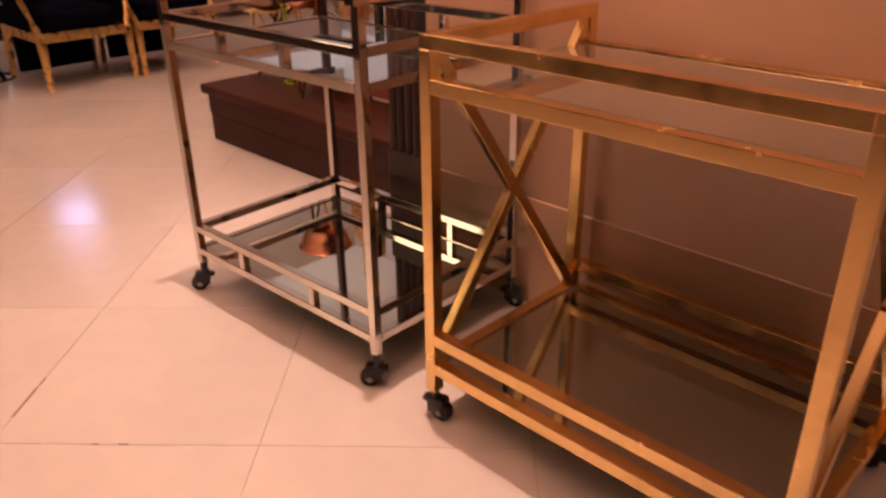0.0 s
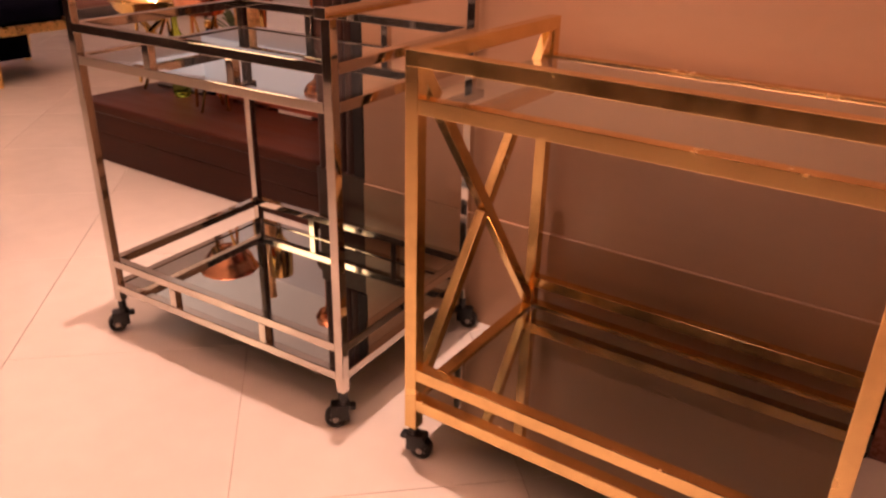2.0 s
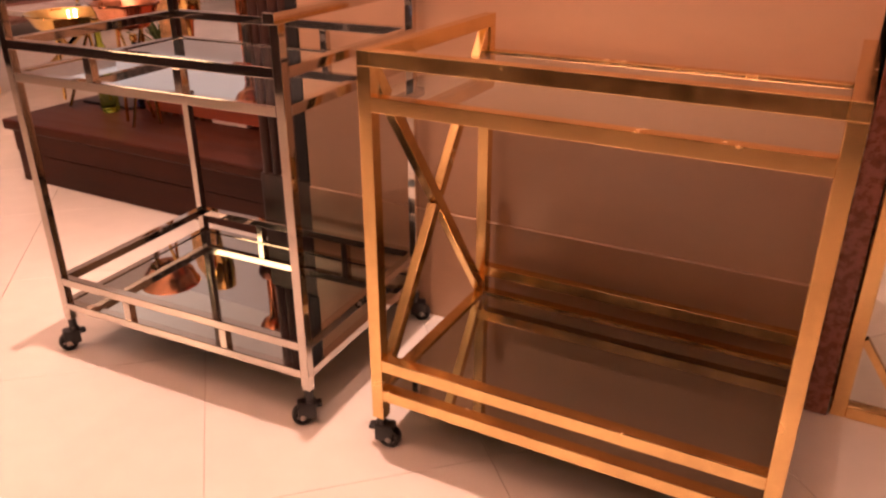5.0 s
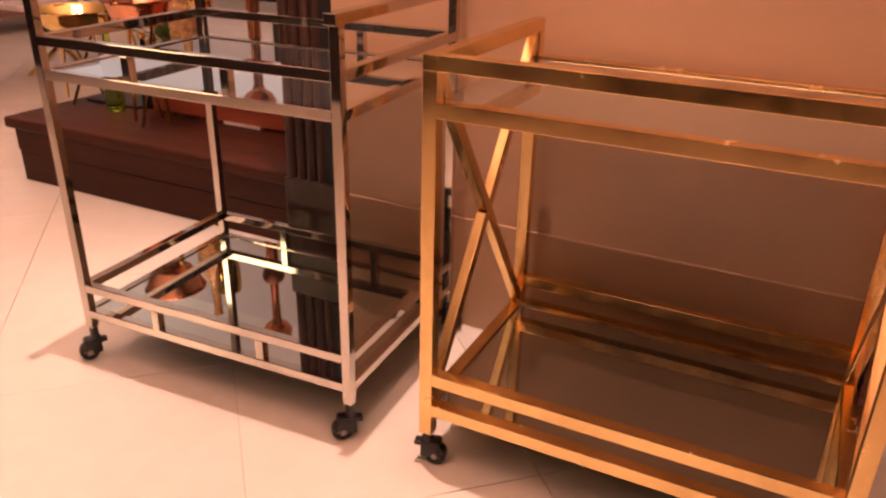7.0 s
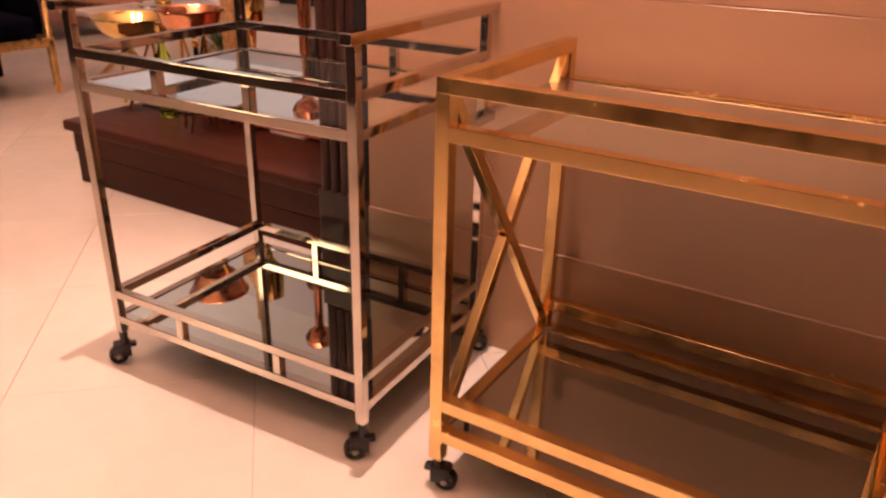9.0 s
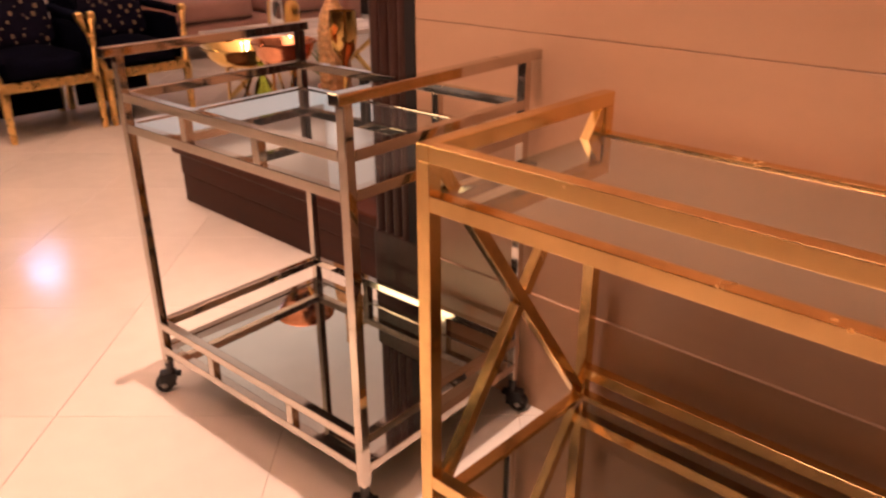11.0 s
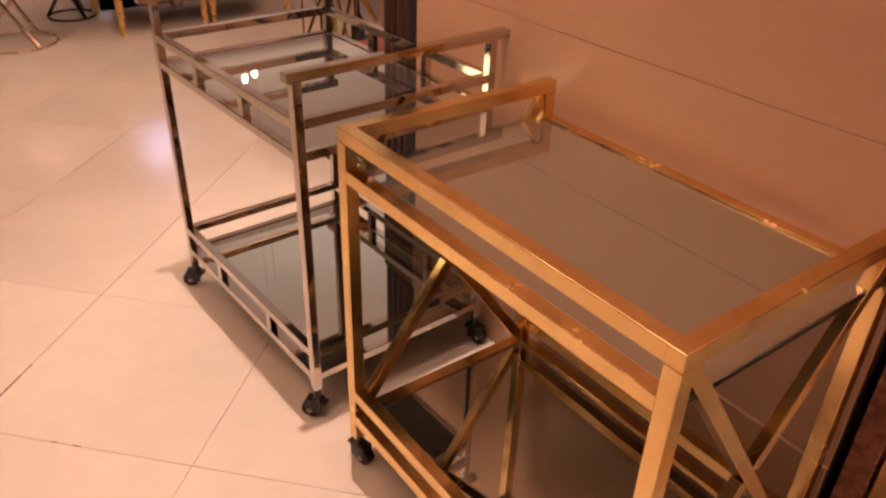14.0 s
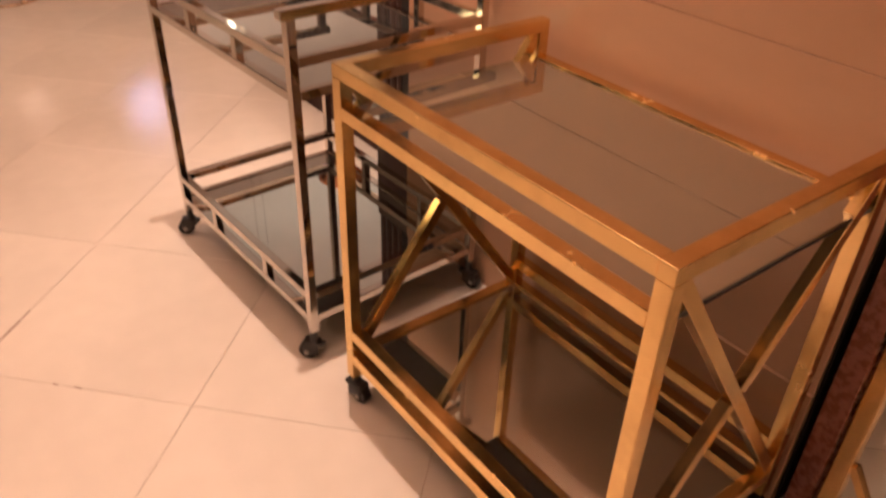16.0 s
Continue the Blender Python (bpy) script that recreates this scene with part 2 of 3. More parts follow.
# the low south wall is added out of view to darken the rails' reflections
for name, box in (("wall_west", (-9.35, -9.2, -5.2, 7.2)), ("wall_east", (4.2, 4.35, -5.2, 7.2)), ("reflection_wall_south", (-9.35, 4.35, -1.75, -1.60)), ("wall_rear", (-9.35, 4.35, -5.35, -5.2)), ("wall_far", (-9.35, 4.35, 7.2, 7.35))):
    tagged(part(name, block(*box, -0.15, 1.4 if name == "reflection_wall_south" else CEIL + 0.15, 0), BROWN_WALL if name in ("reflection_wall_south", "wall_east", "wall_rear") else PALE_WALL if name == "wall_far" else PLASTER_WALL), "plain brown unseen wall closing the room, dark for reflections" if name in ("reflection_wall_south", "wall_east", "wall_rear") else "plain beige painted showroom wall", "wall", kind="structure")

# the stone-clad wall behind the carts: a core with panels proud of its joints
wall = tagged(part("wall_north", block(WALL_L + 0.002, WALL_R, WALL_Y + 0.006, WALL_Y + 0.17, 0, CEIL, 0), JOINT), "polished brown stone wall panels with narrow horizontal joints", "wall", kind="structure")
tagged(part("wall_side", block(-0.045, 4.2, WALL_Y + 0.09, WALL_Y + 0.17, 0, CEIL, 0), PLASTER_WALL), "beige painted wall behind the leaning mirror", "wall", kind="structure")
# the shade deep in the gap, put in as a black block
tagged(part("gap_shade_back", block(WALL_R, -0.045, WALL_Y + 0.09, WALL_Y + 0.17, 0, CEIL, 0), BLACK), "black block painting the shade between stone wall and granite post", "wall", kind="structure")
JOINTS = [0.0, 0.302, 0.882, 1.462, 2.042, 2.622, 3.202, CEIL]
for z0, z1 in zip(JOINTS, JOINTS[1:]):
    part("panel", block(WALL_L, WALL_R, WALL_Y - (0.005 if z0 < 0.1 else 0), WALL_Y + 0.012, z0 + 0.0007, z1 - 0.0007, 0.0012, 1), STONE, wall)

# black sheet over the wall's end face, so that the gap stays dark
part("gap_shade_sheet", block(WALL_R + 0.0005, WALL_R + 0.004, WALL_Y + 0.010, WALL_Y + 0.088, 0, CEIL - 0.002, 0), BLACK, wall, "black sheet painting shade in the gap beside the wall")

# granite post at the end of the stone wall
tagged(part("granite_post", block(-0.153, -0.107, WALL_Y + 0.005, WALL_Y + 0.15, 0, CEIL, 0.003), GRANITE), "speckled red granite post beside the stone wall", "post", kind="structure")

# fluted column at the other end
column = thing("fluted_column", (-1.55, WALL_Y + 0.09, 0), 0, "dark brown fluted wooden column at the wall's end", "column")
part("base", block(-0.09, 0.088, -0.085, 0.085, 0, 0.31, 0.004), COLUMNWOOD, column)
part("shaft", block(-0.085, 0.083, -0.072, 0.08, 0.31, CEIL, 0.002), COLUMNWOOD, column)
part("dark_edge", block(0.050, 0.0835, -0.0865, -0.0722, 0.311, CEIL - 0.001, 0.001), BLACK, column, "black gap strip beside the wall")
for k in range(4):
    part("reed", turned([(0.0148, 0.312), (0.0148, CEIL - 0.002)], 12, None, Matrix.Translation((-0.068 + 0.0335 * k, -0.072, 0))), COLUMNWOOD, column, smooth=True)
for k in range(4):
    part("reed", turned([(0.0148, 0.312), (0.0148, CEIL - 0.002)], 12, None, Matrix.Translation((-0.085, -0.05 + 0.0335 * k, 0))), COLUMNWOOD, column, smooth=True)


# ---- bar carts ----
def caster(parent, x, y, top, swing, r=0.0225):
    """A black swivel caster under a post; swing: the way in degrees in which its wheel trails."""
    c, s = math.cos(radians(swing)), math.sin(radians(swing))
    m = Matrix.Translation((x, y, 0)) @ Matrix.Rotation(radians(swing), 4, "Z")
    off = 0.017
    stem = turned([(0.009, 0.045), (0.011, 0.046), (0.012, 0.058), (0.0095, 0.060), (0.0095, top)], 20)
    cheeks = [block(-0.012, off + 0.010, w - 0.0025, w + 0.0025, 0.018, 0.050, 0.0023) for w in (-0.0125, 0.0125)]
    hood = block(-0.014, off + 0.010, -0.015, 0.015, 0.041, 0.055, 0.005)
    lever = block(-0.026, -0.008, -0.011, 0.011, 0.040, 0.050, 0.004)
    bm = joined(stem, hood, lever, *cheeks)
    bmesh.ops.transform(bm, matrix=m, verts=bm.verts)
    body = part("caster", bm, RUBBER, parent, "black swivel caster", True)
    wm = m @ Matrix.Translation((off, 0, r)) @ Matrix.Rotation(radians(90), 4, "X")
    prof = [(r * 0.55, -0.007), (r * 0.70, -0.0085), (r * 0.78, -0.011), (r * 0.95, -0.010), (r, -0.006), (r, 0.006), (r * 0.95, 0.010), (r * 0.78, 0.011), (r * 0.70, 0.0085), (r * 0.55, 0.007)]
    part("wheel", turned(prof, 28, None, wm), RUBBER, body, "black rubber caster wheel", True)
    part("hub", turned([(0.0045, -0.0175), (0.0065, -0.0165), (0.0065, 0.0165), (0.0045, 0.0175)], 14, None, wm), STEEL, body, "steel axle", True)
    spokes = [block(-r * 0.60, r * 0.60, -0.0022, 0.0022, -0.0092, 0.0092, 0.0006, 1) for k in range(3)]
    for k, sp in enumerate(spokes):
        bmesh.ops.transform(sp, matrix=wm @ Matrix.Rotation(radians(60 * k + swing), 4, "Z"), verts=sp.verts)
    part("spokes", joined(*spokes), WHEEL_GREY, body, "grey wheel spokes")


def gold_cart():
    x0, x1, y0, y1, w = -0.923, -0.169, 0.896, 1.394, 0.026
    cx, cy = (x0 + x1) / 2, (y0 + y1) / 2
    cart = thing("gold_bar_cart", (cx, cy, 0), 0, "brushed gold metal bar cart with X sides and two mirrored shelves", "bar cart")
    hx, hy, h = (x1 - x0) / 2, (y1 - y0) / 2, w / 2
    T = 0.802
    for sx in (-1, 1):
        for sy in (-1, 1):
            part("post", bar((sx * (hx - h), sy * (hy - h), 0.072), (sx * (hx - h), sy * (hy - h), T - w), w), GOLD, cart)
        part("top_rail", bar((sx * (hx - h), -hy, T - h), (sx * (hx - h), hy, T - h), w), GOLD, cart)
        part("side_rail", bar((sx * (hx - h), -hy + w, 0.131), (sx * (hx - h), hy - w, 0.131), w), GOLD, cart)
        xa = sx * (hx - h)
        a, b = (xa, -hy + w, T - w - 0.006), (xa, hy - w, 0.150)
        part("brace", bar(a, b, 0.020, 0.024, (0, 0.7, 0.7)), GOLD, cart)
        c, d = (xa, hy - w, T - w - 0.006), (xa, -hy + w, 0.150)
        mid = Vector(c).lerp(Vector(d), 0.5)
        way = (Vector(d) - Vector(c)).normalized() * 0.0125
        part("brace", bar(c, mid - way, 0.0199, 0.024, (0, -0.7, 0.7)), GOLD, cart)
        part("brace", bar(mid + way, d, 0.0199, 0.024, (0, -0.7, 0.7)), GOLD, cart)
    inner = hx - w
    part("front_top_rail", bar((-inner, -hy + h, T - h), (inner, -hy + h, T - h), w), GOLD, cart)
    for sy in (-1, 1):
        for z in (0.714, 0.200, 0.131):
            part("shelf_rail", bar((-inner, sy * (hy - h), z), (inner, sy * (hy - h), z), w), GOLD, cart)
    for z in (0.7195, 0.135):
        shelf = part("shelf", block(-hx + 0.004 if z > 0.5 else -inner, hx - 0.004 if z > 0.5 else inner, -hy + w, hy - w, z - 0.006, z - 0.001, 0), MIRROR_BACK, cart, "black backing of the mirrored shelf")
        part("mirror", block(-hx + 0.005 if z > 0.5 else -inner, hx - 0.005 if z > 0.5 else inner, -hy + w + 0.004, hy - w, z - 0.001, z + 0.003, 0.0008, 1), MIRROR, shelf, "bronze tinted mirror glass")
    caster(cart, -(hx - h), -(hy - h), 0.074, 15)
    caster(cart, hx - h, -(hy - h), 0.074, 200)
    caster(cart, -(hx - h), hy - h, 0.074, 170)
    caster(cart, hx - h, hy - h, 0.074, 160)
    return cart


def chrome_cart():
    L, D, w = 0.700, 0.490, 0.020
    turn = 2.5
    ox, oy = -1.085, 0.900
    c, s = math.cos(radians(turn)), math.sin(radians(turn))
    mid = (ox + c * (-L / 2) - s * (D / 2), oy + s * (-L / 2) + c * (D / 2), 0)
    cart = thing("chrome_bar_cart", mid, turn, "polished chrome bar cart with railed mirror shelves and black casters", "bar cart")
    hx, hy, h = L / 2, D / 2, w / 2
    for sx in (-1, 1):
        for sy in (-1, 1):
            part("post", bar((sx * hx, sy * hy, 0.084), (sx * hx, sy * hy, 0.832), w), CHROME, cart)
        front, back = (0.012, 0.045) if sx > 0 else (0.028, 0.012)
        part("handle", bar((sx * hx, -hy - h - front, 0.842), (sx * hx, hy + h + back, 0.842), w + 0.004, w), CHROME, cart, "chrome push handle")
        for z in (0.747, 0.679, 0.190, 0.123):
            part("side_rail", bar((sx * hx, -hy + h, z), (sx * hx, hy - h, z), w), CHROME, cart)
    for sy in (-1, 1):
        for z in (0.747, 0.679, 0.190, 0.123):
            part("long_rail", bar((-hx + h, sy * hy, z), (hx - h, sy * hy, z), w), CHROME, cart)
        for z0, z1, f in ((0.689, 0.737, 0.333), (0.133, 0.180, 0.30)):
            for k in (f, 1 - f):
                x = -hx + k * L
                part("stub", bar((x, sy * hy, z0), (x, sy * hy, z1), w - 0.001), CHROME, cart)
    for z in (0.683, 0.127):
        shelf = part("shelf", block(-hx + h, hx - h, -hy + h, hy - h, z - 0.006, z - 0.001, 0), BOARD, cart, "black backing board of the mirrored shelf")
        part("mirror", block(-hx + h, hx - h, -hy + h, hy - h, z - 0.001, z + 0.003, 0.0008, 1), SILVER_MIRROR, shelf, "silver mirror glass")
    for sx, sy, swing in ((-1, -1, 235), (1, -1, 220), (-1, 1, 200), (1, 1, 20)):
        caster(cart, sx * hx, sy * hy, 0.086, swing)
    return cart


gold_cart()
chrome_cart()

# ---- leaning mirror with a gold frame ----
gm = thing("floor_mirror", (-0.103, WALL_Y + 0.03, 0), 0, "tall gold framed floor mirror with cut corner trim", "mirror")
W, H, f = 0.80, 1.9, 0.032
for a, b in (((f / 2, 0, 0), (f / 2, 0, H)), ((W - f / 2, 0, 0), (W - f / 2, 0, H))):
    part("frame_stile", bar(a, b, f, 0.03, (0, 1, 0), 0.003), GOLD, gm)
for z in (f / 2, H - f / 2):
    part("frame_rail", bar((f, 0, z), (W - f, 0, z), 0.03, f, (0, 0, 1), 0.003), GOLD, gm)
backing = part("backing", block(f, W - f, 0.004, 0.012, f, H - f, 0), MIRROR_BACK, gm)
part("mirror", block(f, W - f, 0.000, 0.004, f, H - f, 0), SILVER_MIRROR, backing, "silver mirror glass")
for sx in (0, 1):
    for sz in (0, 1):
        a = (f + 0.0 if not sx else W - f, -0.004, (f + 0.16) if not sz else H - f - 0.16)
        b = (f + 0.11 if not sx else W - f - 0.11, -0.004, f if not sz else H - f)
        part("corner_trim", bar(a, b, 0.010, 0.016, (0, 0, 1), 0.001), GOLD, gm)

# ---- display platform and what stands on it ----
plat = thing("display_platform", (-2.35, 2.32, 0), 0, "low dark stained wooden display platform with a thick top", "platform")
part("body", block(-0.668, 0.69, -0.683, 0.668, 0.002, 0.205, 0.003), DARKWOOD, plat)
for z0, z1, out in ((0.0, 0.118, 0.0), (0.1195, 0.2045, 0.003)):
    part("front_board", block(-0.68 - out, 0.705 + out, -0.695 - out, -0.683, z0, z1, 0.003), DARKWOOD, plat)
    part("side_board", block(-0.68 - out, -0.668, -0.683, 0.668, z0, z1, 0.003), DARKWOOD, plat)
part("top", block(-0.715, 0.715, -0.715, 0.70, 0.205, 0.246, 0.010, 4), DARKWOOD, plat)

bench = thing("low_bench", (-2.30, 2.10, 0.246), 0, "low red-brown wooden bench on the dark platform", "bench")
part("seat", block(-0.36, 0.36, -0.17, 0.17, 0.085, 0.11, 0.004), REDWOOD, bench)
part("apron", block(-0.345, 0.345, -0.160, -0.140, 0.012, 0.085, 0.002), REDWOOD, bench)
part("apron", block(-0.345, 0.345, 0.140, 0.160, 0.035, 0.085, 0.002), REDWOOD, bench)
for k in range(6):
    part("carved_drop", turned([(0.006, -0.012), (0.013, -0.004), (0.011, 0.008), (0.005, 0.0125)], 10, None, Matrix.Translation((-0.30 + 0.048 * k, -0.150, 0))), BRONZE, bench, smooth=True)
for sx in (-1, 1):
    for sy in (-1, 1):
        part("leg", block(sx * 0.325 - 0.02, sx * 0.325 + 0.02, sy * 0.13 - 0.02, sy * 0.13 + 0.02, 0, 0.085, 0.003), REDWOOD, bench)
tagged(part("white_box", block(-2.30, -2.13, 1.94, 2.02, 0.246, 0.262, 0.002), PAPER), "thin white box lying on the platform", "box")
tagged(part("black_tray", block(-3.0, -2.72, 1.93, 2.10, 0.246, 0.256, 0.003), BLACK), "flat black tray lying on the platform", "tray")


def bowl_stand(name, place, top, radius, material, label, depth=1.0):
    ob = thing(name, place, 15, label, "bowl")
    deep = radius * depth
    part("bowl", turned([(radius * 0.25, top - deep * 0.55), (radius * 0.62, top - deep * 0.48), (radius * 0.88, top - deep * 0.26), (radius * 0.97, top - 0.01), (radius * 1.06, top), (radius * 1.05, top + 0.004), (radius * 0.94, top - 0.006), (radius * 0.82, top - deep * 0.26), (radius * 0.5, top - deep * 0.44)], 40), material, ob, smooth=True)
    zb = top - deep * 0.50
    for k in range(4):
        a = math.pi / 2 * k
        p = (radius * 0.62 * math.cos(a), radius * 0.62 * math.sin(a), 0.004)
        q = (radius * 0.50 * math.cos(a + 1.4), radius * 0.50 * math.sin(a + 1.4), zb + 0.01)
        part("leg", bar(p, q, 0.010, 0.010, (0.3, 0.2, 1)), GOLDPOL, ob)
    return ob


bowl_stand("gold_bowl", (-3.0, 1.945, 0.246), 0.355, 0.158, GOLDPOL, "polished gold bowl on crossed gold legs")
bowl_stand("copper_bowl", (-2.52, 1.815, 0.246), 0.435, 0.112, COPPER, "deep hammered copper bowl on gold legs", 1.5)

vase = thing("gold_vase", (-2.585, 2.10, 0.356), 0, "tall gold textured bottle vase with a narrow neck", "vase")
outline = [(0.0, 0.045), (0.01, 0.056), (0.06, 0.060), (0.22, 0.062), (0.33, 0.060), (0.39, 0.050), (0.43, 0.030), (0.47, 0.020), (0.56, 0.017), (0.60, 0.019), (0.61, 0.021)]
heights = [0.61 * k / 122 for k in range(123)]
bm = turned([(float(np.interp(z, [p[0] for p in outline], [p[1] for p in outline])), z) for z in heights], 84)
for v in bm.verts:
    r, a = math.hypot(v.co.x, v.co.y), math.atan2(v.co.y, v.co.x)
    if 0.015 < v.co.z < 0.40 and r > 0.01:
        lift = 1 + 0.075 * (abs(math.sin(7 * a)) * abs(math.sin(v.co.z * math.pi / 0.026)) - 0.4)
        v.co.x, v.co.y = v.co.x * lift, v.co.y * lift
part("body", bm, SEQUIN, vase, smooth=True)

candle = thing("copper_pedestal", (-2.46, 2.345, 0.246), 0, "slender copper stand with a dark bronze knop and flared top", "stand")
part("foot", turned([(0.075, 0), (0.075, 0.006), (0.045, 0.014), (0.030, 0.030)], 28), COPPER, candle, smooth=True)
part("stem", turned([(0.028, 0.029), (0.026, 0.28), (0.028, 0.54)], 28), COPPER, candle, smooth=True)
part("knop", turned([(0.028, 0.54), (0.034, 0.555), (0.050, 0.585), (0.052, 0.61), (0.042, 0.63), (0.022, 0.64)], 28), BRONZE, candle, "dark bronze knop", True)
part("neck", turned([(0.021, 0.639), (0.0195, 0.73), (0.021, 0.83), (0.028, 0.85)], 28), COPPER, candle, smooth=True)
part("flare", turned([(0.028, 0.85), (0.054, 0.868), (0.070, 0.895), (0.066, 0.925), (0.055, 0.933), (0.048, 0.92)], 28), COPPER, candle, smooth=True)

gob = thing("gold_goblet", (-2.44, 2.03, 0.356), 0, "polished gold goblet with a thin stem", "goblet")
part("cup", turned([(0.045, 0), (0.043, 0.006), (0.012, 0.02), (0.009, 0.16), (0.016, 0.24), (0.045, 0.28), (0.052, 0.34), (0.050, 0.42), (0.048, 0.42), (0.046, 0.34), (0.03, 0.29)], 28), GOLDPOL, gob, smooth=True)


# ---- armchairs, sofa and tables in the showroom ----
def armchair():
    ch = thing("armchair", (0, 0, 0), 0, "navy velvet armchair with a carved gilded frame", "armchair", "navy armchairs side by side")
    hw = 0.265
    for y in (-hw + 0.022, hw - 0.022):
        out = math.copysign(1, y)
        lean = Matrix(((1, 0, -0.30, 0.09), (0, 1, 0.22 * out, -0.066 * out), (0, 0, 1, 0), (0, 0, 0, 1)))
        part("front_leg", turned([(0.014, 0), (0.018, 0.02), (0.022, 0.20), (0.026, 0.27), (0.020, 0.285), (0.024, 0.31)], 16, None, Matrix.Translation((-0.03, y, 0))), GILT, ch, smooth=True)
        part("rear_leg", bar((-0.62, y, 0), (-0.56, y, 0.30), 0.035, 0.035, (1, 0, 0), 0.004), GILT, ch)
        part("arm_post", turned([(0.016, 0.30), (0.020, 0.34), (0.011, 0.38), (0.017, 0.46), (0.012, 0.52), (0.021, 0.57), (0.014, 0.592)], 16, None, Matrix.Translation((-0.035, y, 0)) @ lean), GILT, ch, smooth=True)
        part("arm_scroll", turned([(0.012, -0.022), (0.022, -0.018), (0.026, 0), (0.022, 0.018), (0.012, 0.022)], 16, None, Matrix.Translation((-0.125, y + 0.062 * out, 0.592)) @ Matrix.Rotation(radians(90), 4, "X")), GILT, ch, smooth=True)
        part("arm", bar((-0.14, y + 0.05 * out, 0.580), (-0.60, y + 0.02 * out, 0.605), 0.050, 0.045, (0, 0, 1), 0.014), NAVY, ch, "navy velvet armrest")
        part("arm_panel", cushion(-0.58, -0.08, y - 0.015, y + 0.015, 0.30, 0.56, 0.0, 3), NAVY, ch)
        part("side_rail", bar((-0.05, y, 0.285), (-0.60, y, 0.285), 0.03, 0.05, (0, 0, 1), 0.004), GILT, ch)
    part("back_skirt", block(-0.56, -0.53, -hw + 0.04, hw - 0.04, 0.03, 0.28, 0.003), NAVY, ch)
    part("seat_rail", bar((-0.03, -hw + 0.04, 0.285), (-0.03, hw - 0.04, 0.285), 0.03, 0.05, (0, 0, 1), 0.005), GILT, ch)
    part("seat", cushion(-0.58, -0.035, -hw + 0.045, hw - 0.045, 0.30, 0.42, 0.03), NAVY, ch, smooth=True)
    part("backrest", cushion(-0.70, -0.57, -hw + 0.02, hw - 0.02, 0.30, 0.84, 0.0), NAVY, ch, smooth=True)
    part("back_crest", bar((-0.64, -hw, 0.855), (-0.64, hw, 0.855), 0.05, 0.04, (0, 0, 1), 0.012), GILT, ch)
    return ch


first = armchair()
first.matrix_basis = pose(-4.43, 1.70, 0)
copy_thing(first, pose(-4.43, 2.245, 0))

CUSHION = mat("navy_brocade", (0.007, 0.007, 0.018), 0.6, 0, 0.2, 16, 60, 0.001, (1, 1, 1), 0.05, None, 0, 0.05)


def pillow(y):
    ob = part("throw_pillow", cushion(-0.05, 0.05, -0.19, 0.19, -0.15, 0.15, 0.0), CUSHION, None, "", True)
    ob.matrix_basis = pose(-4.84, y, 0.57, 0, -18, 0)
    tagged(ob, "navy brocade throw pillow with gold blossoms on the armchair", "pillow", "brocade pillows")
    rng = random.Random(int(y * 100))
    pieces = []
    for k in range(28):
        h, n = 0.003 + 0.006 * rng.random(), k // 4
        py = -0.135 + 0.09 * (k % 4) + 0.026 * math.sin(n * 1.9 + k % 4) + rng.uniform(-0.012, 0.012)
        pz = -0.12 + 0.036 * n + rng.uniform(-0.012, 0.012)
        pieces.append(block(0.044, 0.053, py - h, py + h, pz - 1.4 * h, pz + 1.4 * h, 0.0015, 1))
    tagged(part("embroidery", joined(*pieces), THREAD, ob, "dull gold embroidered sprigs"), kind="stuff")
    return ob


pillow(1.70)
pillow(2.245)


def sofa():
    so = thing("sofa", (-6.0, 4.1, 0), 0, "rose beige upholstered sofa with loose cushions", "sofa")
    part("base", cushion(-0.8, 0.05, -1.05, 1.05, 0.10, 0.30, 0.0), ROSE, so, smooth=True)
    for y in (-0.5, 0.5):
        part("seat_cushion", cushion(-0.62, 0.06, y - 0.44, y + 0.44, 0.29, 0.46, 0.03), ROSE, so, smooth=True)
        part("back_cushion", cushion(-0.78, -0.55, y - 0.44, y + 0.44, 0.42, 0.92, 0.0), ROSE, so, smooth=True)
    for y in (-1.0, 1.0):
        part("arm", cushion(-0.82, 0.05, y - 0.11, y + 0.11, 0.10, 0.66, 0.02), ROSE, so, smooth=True)
    part("back", cushion(-0.95, -0.75, -1.1, 1.1, 0.10, 0.85, 0.0), ROSE, so, smooth=True)
    for x in (-0.75, 0.0):
        for y in (-0.95, 0.95):
            part("leg", turned([(0.02, 0), (0.03, 0.12)], 12, None, Matrix.Translation((x, y, 0))), DARKWOOD, so)


sofa()

coffee = thing("coffee_table", (-4.3, 3.25, 0), 0, "coffee table with white marble top and crossed gold legs", "table")
part("top", block(-0.35, 0.35, -0.55, 0.55, 0.40, 0.43, 0.004), MARBLE, coffee)
for y in (-0.4, 0.4):
    part("leg", bar((-0.3, y, 0), (0.3, y, 0.40), 0.025, 0.025), GOLDPOL, coffee)
    part("leg", bar((0.3, y + 0.028, 0), (-0.3, y + 0.028, 0.40), 0.025, 0.025), GOLDPOL, coffee)


